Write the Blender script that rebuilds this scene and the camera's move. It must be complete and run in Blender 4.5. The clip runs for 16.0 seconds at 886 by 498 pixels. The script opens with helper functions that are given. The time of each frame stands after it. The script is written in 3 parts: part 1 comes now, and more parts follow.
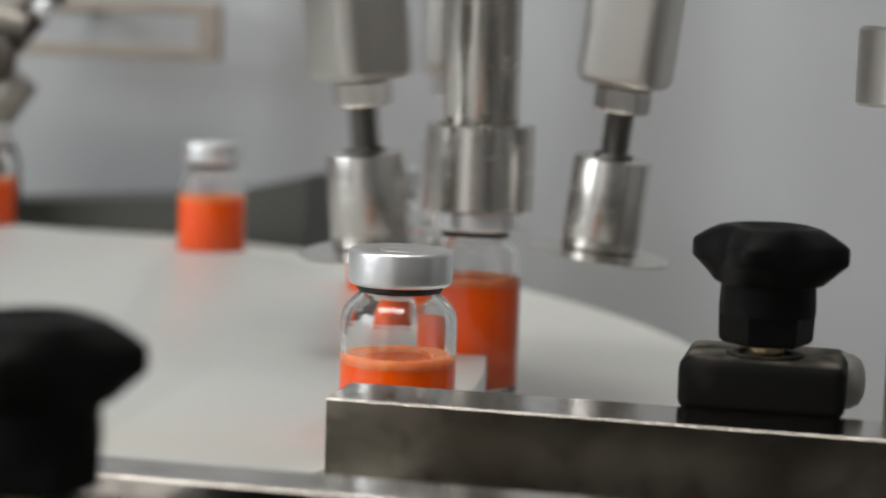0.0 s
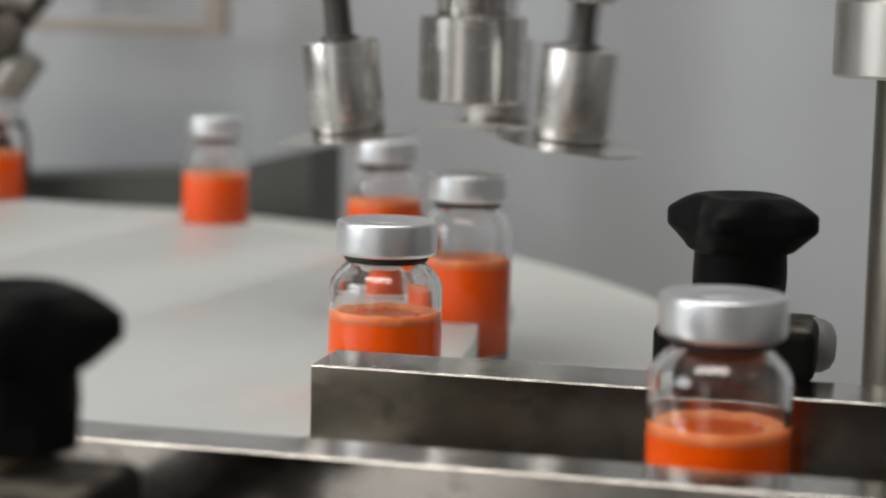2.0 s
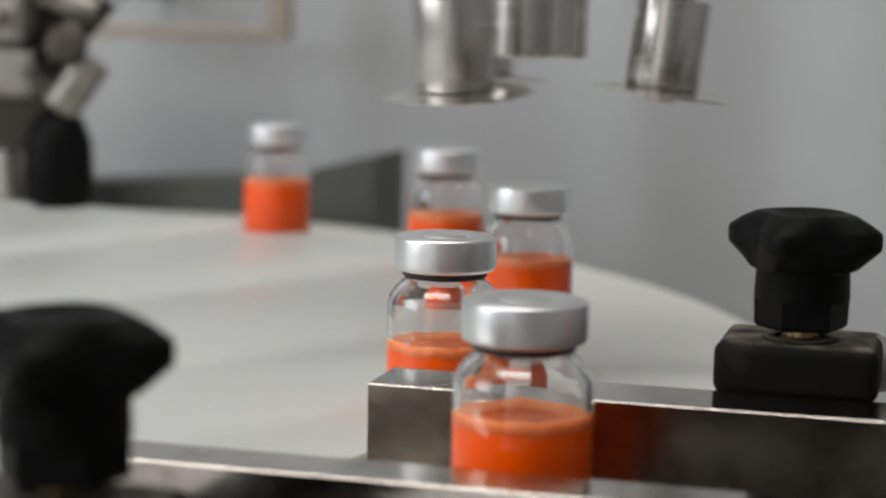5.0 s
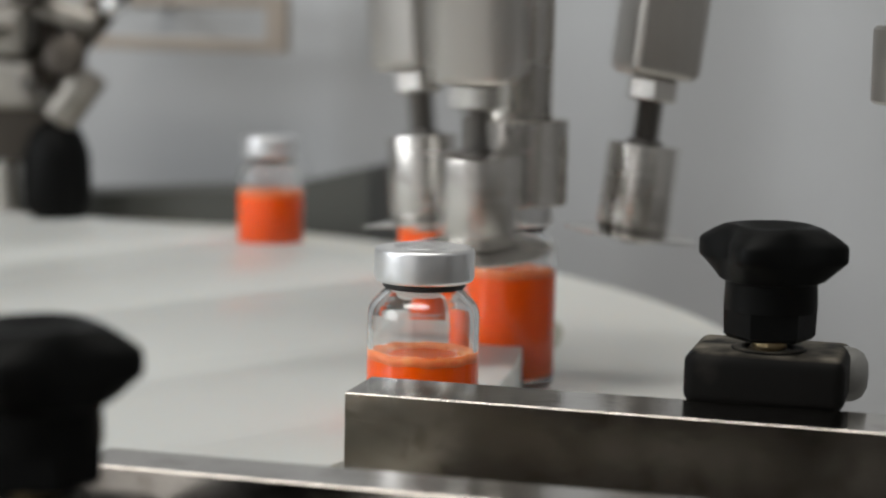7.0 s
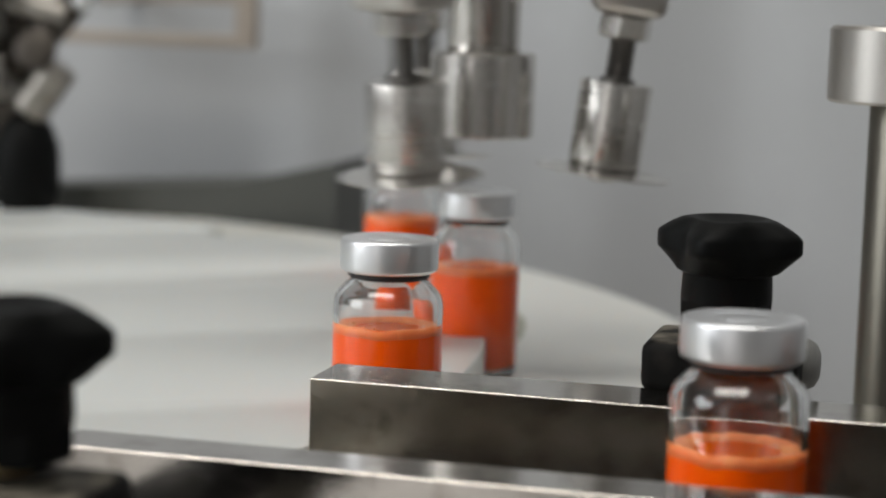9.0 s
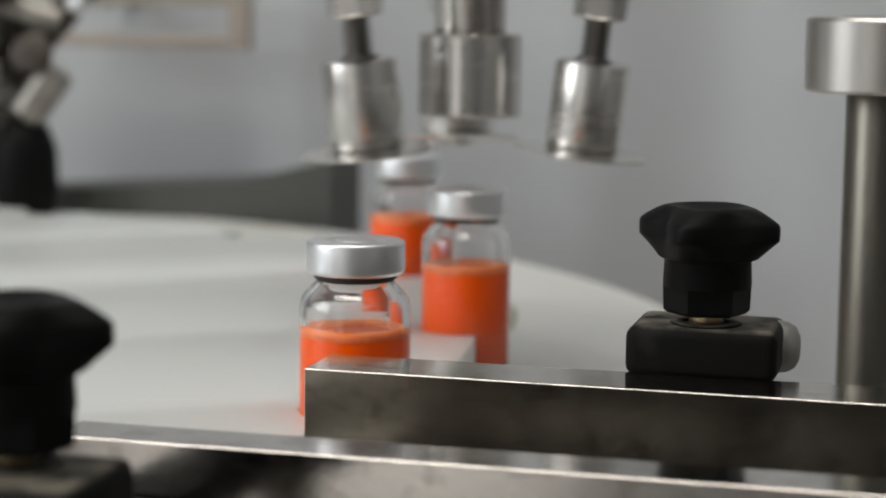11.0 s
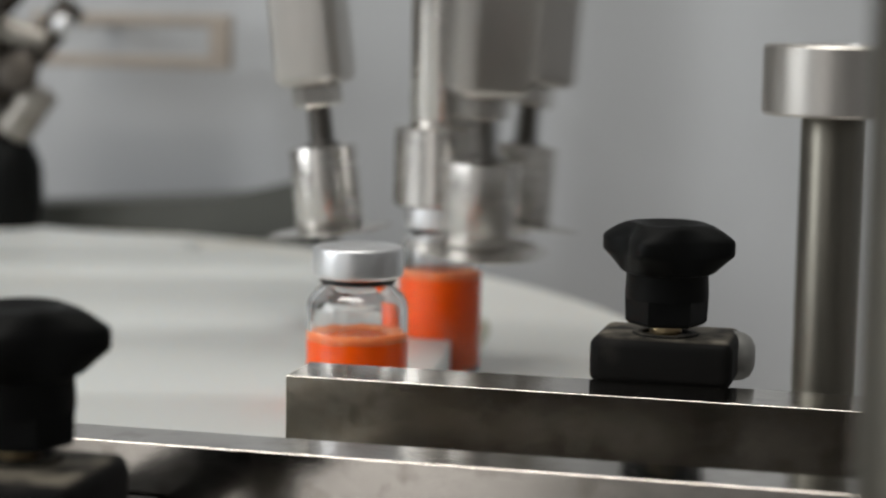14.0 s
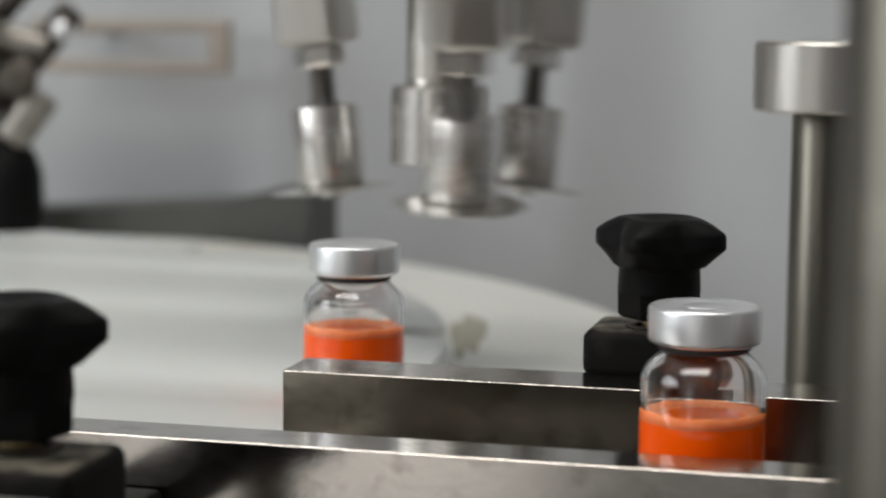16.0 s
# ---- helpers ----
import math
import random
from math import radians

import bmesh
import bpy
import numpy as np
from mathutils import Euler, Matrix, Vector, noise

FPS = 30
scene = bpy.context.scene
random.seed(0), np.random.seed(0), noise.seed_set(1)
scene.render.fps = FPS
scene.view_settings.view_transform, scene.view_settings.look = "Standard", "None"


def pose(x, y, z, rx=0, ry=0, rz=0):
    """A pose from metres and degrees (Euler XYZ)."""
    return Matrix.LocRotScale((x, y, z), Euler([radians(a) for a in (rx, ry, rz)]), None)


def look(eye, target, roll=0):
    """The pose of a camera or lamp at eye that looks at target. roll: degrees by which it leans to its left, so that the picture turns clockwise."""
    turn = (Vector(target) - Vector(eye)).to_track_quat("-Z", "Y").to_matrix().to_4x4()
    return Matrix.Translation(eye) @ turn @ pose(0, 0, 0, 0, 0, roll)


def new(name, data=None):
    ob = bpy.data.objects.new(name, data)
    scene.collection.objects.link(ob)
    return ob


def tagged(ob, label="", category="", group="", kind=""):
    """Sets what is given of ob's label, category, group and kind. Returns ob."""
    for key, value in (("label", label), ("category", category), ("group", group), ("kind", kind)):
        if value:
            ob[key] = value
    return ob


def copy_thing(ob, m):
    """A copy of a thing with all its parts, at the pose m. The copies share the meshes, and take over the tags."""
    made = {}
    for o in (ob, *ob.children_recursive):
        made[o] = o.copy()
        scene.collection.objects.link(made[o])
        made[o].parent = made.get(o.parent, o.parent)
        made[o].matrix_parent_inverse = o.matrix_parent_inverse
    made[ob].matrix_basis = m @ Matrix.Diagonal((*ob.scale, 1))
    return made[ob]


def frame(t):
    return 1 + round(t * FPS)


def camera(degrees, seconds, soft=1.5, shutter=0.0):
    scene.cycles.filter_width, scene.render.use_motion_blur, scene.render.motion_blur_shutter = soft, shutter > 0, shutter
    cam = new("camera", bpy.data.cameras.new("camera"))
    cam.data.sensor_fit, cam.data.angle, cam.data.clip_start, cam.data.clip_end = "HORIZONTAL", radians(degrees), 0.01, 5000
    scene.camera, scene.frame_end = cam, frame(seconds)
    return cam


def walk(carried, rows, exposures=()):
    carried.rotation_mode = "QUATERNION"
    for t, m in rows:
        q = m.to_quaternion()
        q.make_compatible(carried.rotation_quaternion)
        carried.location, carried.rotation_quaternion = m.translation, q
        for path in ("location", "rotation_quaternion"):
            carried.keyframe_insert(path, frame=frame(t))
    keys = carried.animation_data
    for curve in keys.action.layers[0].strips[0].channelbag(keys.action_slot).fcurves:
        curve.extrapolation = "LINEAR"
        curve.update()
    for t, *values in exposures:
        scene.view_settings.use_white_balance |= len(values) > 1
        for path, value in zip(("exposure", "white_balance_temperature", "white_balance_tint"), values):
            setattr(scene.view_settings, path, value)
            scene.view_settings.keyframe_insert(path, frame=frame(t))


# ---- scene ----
cam = camera(24.86, 16.0, soft=1.9, shutter=0.2)
cam.data.dof.use_dof = True
cam.data.dof.focus_distance = 0.385
cam.data.dof.aperture_fstop = 14.4
cam.data.dof.aperture_blades = 7
PATH = [
    (0, 0.09431, -0.38346, 0.08740, 12.576, -6.675, -1.864),
    (0.5, 0.09358, -0.38067, 0.08546, 12.256, -6.834, -1.853),
    (1, 0.09543, -0.38136, 0.08487, 12.473, -7.096, -1.651),
    (1.5, 0.10158, -0.38720, 0.08898, 12.695, -7.485, -1.465),
    (2, 0.10373, -0.39202, 0.08856, 13.174, -7.491, -1.391),
    (2.5, 0.10440, -0.38869, 0.08924, 12.978, -7.533, -1.725),
    (3, 0.10404, -0.38815, 0.09132, 13.602, -7.905, -1.225),
    (3.5, 0.10408, -0.38621, 0.09155, 13.659, -7.893, -1.271),
    (4, 0.10249, -0.38551, 0.09097, 14.023, -7.742, -1.128),
    (4.5, 0.10292, -0.38688, 0.09126, 14.819, -7.660, -1.169),
    (7, 0.11196, -0.39370, 0.09311, 15.335, -7.314, -1.184),
    (7.5, 0.11248, -0.39611, 0.09380, 15.076, -7.256, -1.147),
    (8, 0.11204, -0.39606, 0.09350, 14.852, -7.160, -1.615),
    (8.5, 0.11203, -0.39784, 0.09412, 14.590, -7.137, -1.362),
    (9, 0.11485, -0.40194, 0.09256, 14.402, -7.321, -1.762),
    (11.5, 0.11973, -0.41484, 0.09312, 14.456, -7.390, -0.572),
    (12, 0.12060, -0.41863, 0.09071, 14.658, -7.203, -0.674),
    (12.5, 0.12602, -0.42449, 0.09133, 14.321, -7.652, -0.658),
    (13, 0.12738, -0.43051, 0.09239, 13.707, -7.583, -0.799),
    (13.5, 0.12697, -0.43260, 0.09575, 13.500, -7.417, -0.815),
    (14, 0.12566, -0.43350, 0.09494, 13.721, -6.872, -1.009),
    (14.5, 0.12743, -0.43483, 0.09416, 14.304, -6.586, -0.495),
    (15, 0.12740, -0.43614, 0.09468, 14.339, -6.608, -0.834),
    (15.5, 0.12917, -0.43654, 0.09408, 14.048, -6.470, -0.534),
    (16, 0.12843, -0.43790, 0.09301, 13.789, -6.646, -0.660),
]
walk(cam, [(t, pose(x, y, z, 0, 0, yaw) @ pose(0, 0, 0, pitch) @ pose(0, 0, 0, 0, roll) @ pose(0, 0, 0, 90)) for t, x, y, z, yaw, pitch, roll in PATH])

# ---------------------------------------------------------------- light
world = bpy.data.worlds.new("room_world")
scene.world = world
world.use_nodes = True
world.node_tree.nodes["Background"].inputs[0].default_value = (0.55, 0.6, 0.68, 1)
world.node_tree.nodes["Background"].inputs[1].default_value = 0.05
scene.view_settings.exposure = 0.0


def area_lamp(name, eye, target, size_x, size_y, watts, colour):
    data = bpy.data.lights.new(name, "AREA")
    data.shape, data.size, data.size_y, data.energy, data.color = "RECTANGLE", size_x, size_y, watts, colour
    ob = new(name, data)
    ob.matrix_world = look(eye, target)
    return ob


# two rows of ceiling tubes, and two added upright fill lights, south and west
area_lamp("ceiling_lamp_front", (-0.35, -0.75, 2.36), (-0.35, -0.75, 0), 1.8, 0.5, 24.5, (1.0, 0.965, 0.90))
area_lamp("ceiling_lamp_back", (0.1, 0.25, 2.36), (0.1, 0.25, 0), 1.8, 0.35, 11, (1.0, 0.965, 0.90))
# added fills out of view: they brighten upright faces and the steel
area_lamp("south_fill_light", (-0.96, -3.17, 0.45), (-0.96, 0.0, 0.45), 0.86, 2.6, 4.9, (1.0, 0.96, 0.93))
area_lamp("west_fill_light", (-2.57, -1.7, 1.15), (0.0, -1.7, 1.15), 1.9, 1.7, 48, (0.95, 0.98, 1.0))

# ---------------------------------------------------------------- materials
MM = 0.001


def material(name, colour, rough=0.5, metal=0.0, vary=0.12, scale=60.0, fine=900.0, bump=0.0, rough_vary=0.1,
             stretch=(1, 1, 1), coat=0.0, second=None, spots=None, subsurface=0.0, spec=0.5, dust=None):
    """A surface with variation at two scales, relief and uneven gloss; second: a stain colour, spots: its threshold."""
    m = bpy.data.materials.new(name)
    m.use_nodes = True
    nt = m.node_tree
    n, l = nt.nodes, nt.links
    bs = n["Principled BSDF"]
    bs.inputs["Metallic"].default_value = metal
    bs.inputs["Coat Weight"].default_value = coat
    bs.inputs["Specular IOR Level"].default_value = spec
    if subsurface:
        bs.inputs["Subsurface Weight"].default_value = subsurface
        bs.inputs["Subsurface Radius"].default_value = (0.004, 0.0035, 0.003)
        bs.inputs["Subsurface Scale"].default_value = 1.0
    tc = n.new("ShaderNodeTexCoord")
    mp = n.new("ShaderNodeMapping")
    mp.inputs["Scale"].default_value = stretch
    l.new(tc.outputs["Object"], mp.inputs["Vector"])
    big, small = n.new("ShaderNodeTexNoise"), n.new("ShaderNodeTexNoise")
    big.inputs["Scale"].default_value, big.inputs["Detail"].default_value = scale, 4
    small.inputs["Scale"].default_value, small.inputs["Detail"].default_value = fine, 3
    l.new(mp.outputs["Vector"], big.inputs["Vector"])
    l.new(mp.outputs["Vector"], small.inputs["Vector"])
    mix = n.new("ShaderNodeMix")
    mix.data_type = "RGBA"
    lo = tuple(c * (1 - vary) for c in colour) + (1,)
    hi = tuple(min(1, c * (1 + vary)) for c in colour) + (1,)
    mix.inputs["A"].default_value, mix.inputs["B"].default_value = lo, hi
    add = n.new("ShaderNodeMath")
    add.operation = "MULTIPLY_ADD"
    add.inputs[1].default_value = 0.4
    half = n.new("ShaderNodeMath")
    half.operation = "MULTIPLY"
    half.inputs[1].default_value = 0.6
    l.new(big.outputs["Fac"], half.inputs[0])
    l.new(small.outputs["Fac"], add.inputs[0])
    l.new(half.outputs[0], add.inputs[2])
    l.new(add.outputs[0], mix.inputs["Factor"])
    out = mix.outputs["Result"]
    if second:
        st = n.new("ShaderNodeTexNoise")
        st.inputs["Scale"].default_value, st.inputs["Detail"].default_value = scale * 0.45, 6
        l.new(tc.outputs["Object"], st.inputs["Vector"])
        ramp = n.new("ShaderNodeMapRange")
        ramp.inputs["From Min"].default_value = spots or 0.58
        ramp.inputs["From Max"].default_value = (spots or 0.58) + 0.16
        l.new(st.outputs["Fac"], ramp.inputs["Value"])
        mx = n.new("ShaderNodeMix")
        mx.data_type = "RGBA"
        mx.inputs["B"].default_value = tuple(second) + (1,)
        l.new(ramp.outputs[0], mx.inputs["Factor"])
        l.new(out, mx.inputs["A"])
        out = mx.outputs["Result"]
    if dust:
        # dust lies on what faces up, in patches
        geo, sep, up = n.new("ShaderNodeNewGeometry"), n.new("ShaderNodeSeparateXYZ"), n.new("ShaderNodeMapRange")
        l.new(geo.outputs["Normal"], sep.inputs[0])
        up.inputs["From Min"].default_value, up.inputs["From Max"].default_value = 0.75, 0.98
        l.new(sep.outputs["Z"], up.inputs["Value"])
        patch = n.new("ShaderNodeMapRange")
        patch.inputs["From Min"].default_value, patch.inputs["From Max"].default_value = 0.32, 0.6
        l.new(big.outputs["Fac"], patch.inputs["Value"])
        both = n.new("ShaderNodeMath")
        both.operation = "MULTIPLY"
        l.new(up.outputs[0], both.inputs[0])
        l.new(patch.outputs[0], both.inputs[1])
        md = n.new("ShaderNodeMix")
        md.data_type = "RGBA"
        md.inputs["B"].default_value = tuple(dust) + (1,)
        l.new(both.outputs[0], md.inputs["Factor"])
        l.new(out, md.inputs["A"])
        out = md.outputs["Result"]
    l.new(out, bs.inputs["Base Color"])
    rr = n.new("ShaderNodeMapRange")
    rr.inputs["To Min"].default_value = max(0.02, rough - rough_vary)
    rr.inputs["To Max"].default_value = min(1.0, rough + rough_vary)
    l.new(add.outputs[0], rr.inputs["Value"])
    l.new(rr.outputs[0], bs.inputs["Roughness"])
    if bump:
        bp = n.new("ShaderNodeBump")
        bp.inputs["Strength"].default_value = 0.35
        bp.inputs["Distance"].default_value = bump
        l.new(small.outputs["Fac"], bp.inputs["Height"])
        l.new(bp.outputs["Normal"], bs.inputs["Normal"])
    return m


def glass_material(name, tint, rough=0.0, ior=1.5):
    m = bpy.data.materials.new(name)
    m.use_nodes = True
    bs = m.node_tree.nodes["Principled BSDF"]
    bs.inputs["Base Color"].default_value = (*tint, 1)
    bs.inputs["Transmission Weight"].default_value = 1.0
    bs.inputs["Roughness"].default_value = rough
    bs.inputs["IOR"].default_value = ior
    return m


STEEL = material("turned_steel", (0.63, 0.61, 0.58), 0.26, 1.0, 0.12, 40, 700, 0.00004, 0.07, (1, 1, 6), second=(0.4, 0.36, 0.32), spots=0.62)
STEEL_DULL = material("brushed_steel_bracket", (0.56, 0.54, 0.51), 0.36, 1.0, 0.14, 50, 900, 0.00005, 0.08, (6, 6, 1), second=(0.35, 0.31, 0.27), spots=0.6)
STEEL_RAIL = material("scuffed_stainless_bar", (0.56, 0.53, 0.49), 0.135, 1.0, 0.25, 420, 2600, 0.00003, 0.08, (0.6, 1.6, 1.6), second=(0.43, 0.40, 0.36), spots=0.5)
STEEL_DARK = material("dark_threaded_steel", (0.2, 0.19, 0.18), 0.4, 1.0, 0.2, 120, 1500, 0.00004)
STEEL_POST = material("stained_round_steel_post", (0.17, 0.16, 0.135), 0.38, 1.0, 0.2, 70, 900, 0.00008, 0.12, (1, 1, 0.35), second=(0.27, 0.255, 0.21), spots=0.56)
ALU = material("crimped_aluminium_cap", (0.84, 0.85, 0.87), 0.38, 1.0, 0.06, 120, 1600, 0.00003, 0.08, (1, 1, 0.3))
RUBBER = material("black_rubber_stopper", (0.02, 0.018, 0.018), 0.6, 0, 0.2)
PLASTIC_BLACK = material("black_textured_plastic", (0.004, 0.0044, 0.0044), 0.5, 0, 0.35, 160, 2600, 0.0001, 0.12, second=(0.01, 0.01, 0.0095), spots=0.62, spec=0.11)
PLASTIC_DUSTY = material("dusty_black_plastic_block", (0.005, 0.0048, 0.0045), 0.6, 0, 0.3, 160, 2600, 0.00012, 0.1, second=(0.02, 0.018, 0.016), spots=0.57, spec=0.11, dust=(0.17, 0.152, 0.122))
DELRIN = material("milky_white_plastic", (0.615, 0.636, 0.625), 0.36, 0, 0.035, 14, 500, 0.00002, 0.07, second=(0.6, 0.585, 0.53), spots=0.62, spec=0.45, subsurface=0.5)
DELRIN_BASE = material("stained_white_plastic_plate", (0.77, 0.775, 0.745), 0.36, 0, 0.05, 22, 500, 0.00002, 0.08, second=(0.64, 0.60, 0.48), spots=0.6, spec=0.45, subsurface=0.3)
BRASS = material("worn_brass_stud", (0.55, 0.43, 0.25), 0.3, 1.0, 0.15, 100, 1200, 0.00003)
WALL_PANEL = material("grey_painted_panel", (0.54, 0.555, 0.57), 0.45, 0, 0.05, 7, 160, 0.0001, 0.08, second=(0.455, 0.465, 0.48), spots=0.54)
DARK_PANEL = material("dark_grey_green_steel_guard", (0.085, 0.088, 0.08), 0.5, 0.2, 0.2, 20, 300, 0.0001)
BEIGE = material("beige_anodised_plate", (0.46, 0.40, 0.34), 0.45, 0.5, 0.12, 60, 700, 0.00005)
FEED_METAL = material("cast_grey_feeder_metal", (0.33, 0.31, 0.28), 0.4, 0.8, 0.5, 110, 500, 0.0003, 0.12, second=(0.12, 0.105, 0.09), spots=0.5)
FEED_DARK = material("oily_dark_feeder_metal", (0.07, 0.06, 0.05), 0.4, 0.6, 0.4, 60, 500, 0.0002, 0.12)
BELT = material("dark_slat_chain", (0.04, 0.038, 0.036), 0.5, 0.0, 0.15, 80, 700, 0.00005)
ROOM_WALL = material("matt_room_wall", (0.42, 0.42, 0.42), 0.8, 0, 0.06, 2, 40)
ROOM_FLOOR = material("pale_epoxy_floor", (0.38, 0.35, 0.33), 0.4, 0, 0.1, 3, 60, second=(0.3, 0.275, 0.26), spots=0.6)
CEIL = material("white_ceiling_paint", (0.75, 0.75, 0.74), 0.8, 0, 0.04, 2, 40)
TABLE = material("stainless_machine_table", (0.45, 0.44, 0.43), 0.33, 1.0, 0.12, 20, 500, 0.00005, 0.08, (1, 6, 1))
GLASS = glass_material("clear_vial_glass", (0.97, 0.98, 0.98))


def liquid_material():
    m = material("orange_liquid", (1.0, 0.128, 0.0006), 0.25, 0, 0.06, 160, 1800, 0.0, 0.04, second=(1.0, 0.112, 0.001), spots=0.6, subsurface=0.35, spec=0.1)
    return m


LIQUID = liquid_material()
RESIDUE = material("dried_olive_residue", (0.40, 0.39, 0.31), 0.6, 0, 0.3, 300, 2000, 0.0002)
BRUSHED_GREY = material("marbled_grey_rod", (0.27, 0.27, 0.26), 0.45, 0.3, 0.25, 140, 900, 0.0001)
FROTH = material("pale_orange_froth", (0.95, 0.24, 0.08), 0.35, 0, 0.2, 700, 3000, 0.0003, 0.1, second=(0.97, 0.36, 0.13), spots=0.55, subsurface=0.3, spec=0.25)

# ---------------------------------------------------------------- mesh helpers (lengths in millimetres)


def lathe(bm, profile, segments=48, m=None, smooth=True):
    """Turns (radius, height) pairs about z; a radius of 0 closes the end."""
    rings = []
    for r, z in profile:
        if r <= 1e-6:
            rings.append([bm.verts.new((0, 0, z))])
        else:
            rings.append([bm.verts.new((r * math.cos(2 * math.pi * i / segments), r * math.sin(2 * math.pi * i / segments), z)) for i in range(segments)])
    made = []
    for a, b in zip(rings, rings[1:]):
        for i in range(segments):
            j = (i + 1) % segments
            if len(a) == 1 and len(b) == 1:
                continue
            if len(a) == 1:
                made.append(bm.faces.new((a[0], b[j], b[i])))
            elif len(b) == 1:
                made.append(bm.faces.new((a[i], a[j], b[0])))
            else:
                made.append(bm.faces.new((a[i], a[j], b[j], b[i])))
    for f in made:
        f.smooth = smooth
    verts = [v for ring in rings for v in ring]
    if m:
        bmesh.ops.transform(bm, matrix=m, verts=verts)
    return verts


def rounded(r, z0, z1, b):
    """The profile of a cylinder with rounded rims."""
    s = b * 0.29
    return [(0, z0), (r - b, z0), (r - s, z0 + s), (r, z0 + b), (r, z1 - b), (r - s, z1 - s), (r - b, z1), (0, z1)]


def box(bm, x0, x1, y0, y1, z0, z1, bevel=0.0, m=None, segments=2):
    mat = Matrix.Translation(((x0 + x1) / 2, (y0 + y1) / 2, (z0 + z1) / 2)) @ Matrix.Diagonal((x1 - x0, y1 - y0, z1 - z0, 1))
    if m:
        mat = m @ mat
    made = bmesh.ops.create_cube(bm, size=1, matrix=mat)["verts"]
    if bevel:
        edges = list({e for v in made for e in v.link_edges})
        bmesh.ops.bevel(bm, geom=edges, offset=bevel, segments=segments, profile=0.5, affect="EDGES")
    return made


def prism(bm, outline, z0, z1, bevel=0.0):
    """An upright solid over a counter-clockwise outline, with softened rims."""
    rings = []
    n = len(outline)
    steps = [(0, z0), (0, z1)] if not bevel else [(bevel, z0), (0, z0 + bevel), (0, z1 - bevel), (bevel * 0.3, z1 - bevel * 0.3), (bevel, z1)]
    normals = []
    for i in range(n):
        a, c = outline[i - 1], outline[(i + 1) % n]
        d = Vector((c[0] - a[0], c[1] - a[1]))
        d.normalize()
        normals.append((d.y, -d.x))
    for inset, z in steps:
        rings.append([bm.verts.new((p[0] - nn[0] * inset, p[1] - nn[1] * inset, z)) for p, nn in zip(outline, normals)])
    for a, b in zip(rings, rings[1:]):
        for i in range(n):
            j = (i + 1) % n
            bm.faces.new((a[i], a[j], b[j], b[i]))
    bm.faces.new(list(reversed(rings[0])))
    bm.faces.new(rings[-1])


def part(name, bm, mat, parent=None, label="", smooth_angle=None):
    bmesh.ops.scale(bm, vec=(MM, MM, MM), verts=bm.verts)
    bmesh.ops.recalc_face_normals(bm, faces=bm.faces)
    me = bpy.data.meshes.new(name)
    bm.to_mesh(me)
    bm.free()
    me.materials.append(mat)
    ob = new(name, me)
    if smooth_angle:
        me.polygons.foreach_set("use_smooth", [True] * len(me.polygons))
        me.set_sharp_from_angle(angle=radians(smooth_angle))
    if parent:
        ob.parent = parent
    if label:
        ob["label"] = label
    return ob


def at(x, y, z, rx=0, ry=0, rz=0):
    """A pose from millimetres."""
    return pose(x * MM, y * MM, z * MM, rx, ry, rz)


def shift(x, y, z, rx=0, ry=0, rz=0):
    """The same in the space of a bmesh in millimetres."""
    return pose(x, y, z, rx, ry, rz)


# ---------------------------------------------------------------- plan (millimetres)
BASE = -7.0                       # top of the plate on which the vials stand
WHEEL = (-266.6, 30.5)            # axle of the star wheel
PITCH_R, POCKETS, FIRST = 270.4, 16, -7.5
WHEEL_TOP, RIM_R = 5.4, 273.6
STEP = 360 / POCKETS
HEAD = (-5.0, 100.0)              # axis of the crimping head
RAIL_Z, RAIL_Y, RAIL_W, RAIL_END = 21.0, -55.0, 16.3, 1.2
FRONT_Z, FRONT_Y, FRONT_W, FRONT_END = 18.0, -109.7, 12.1, -25.0
LANE_Y = -77.7

# ---------------------------------------------------------------- room and machine table


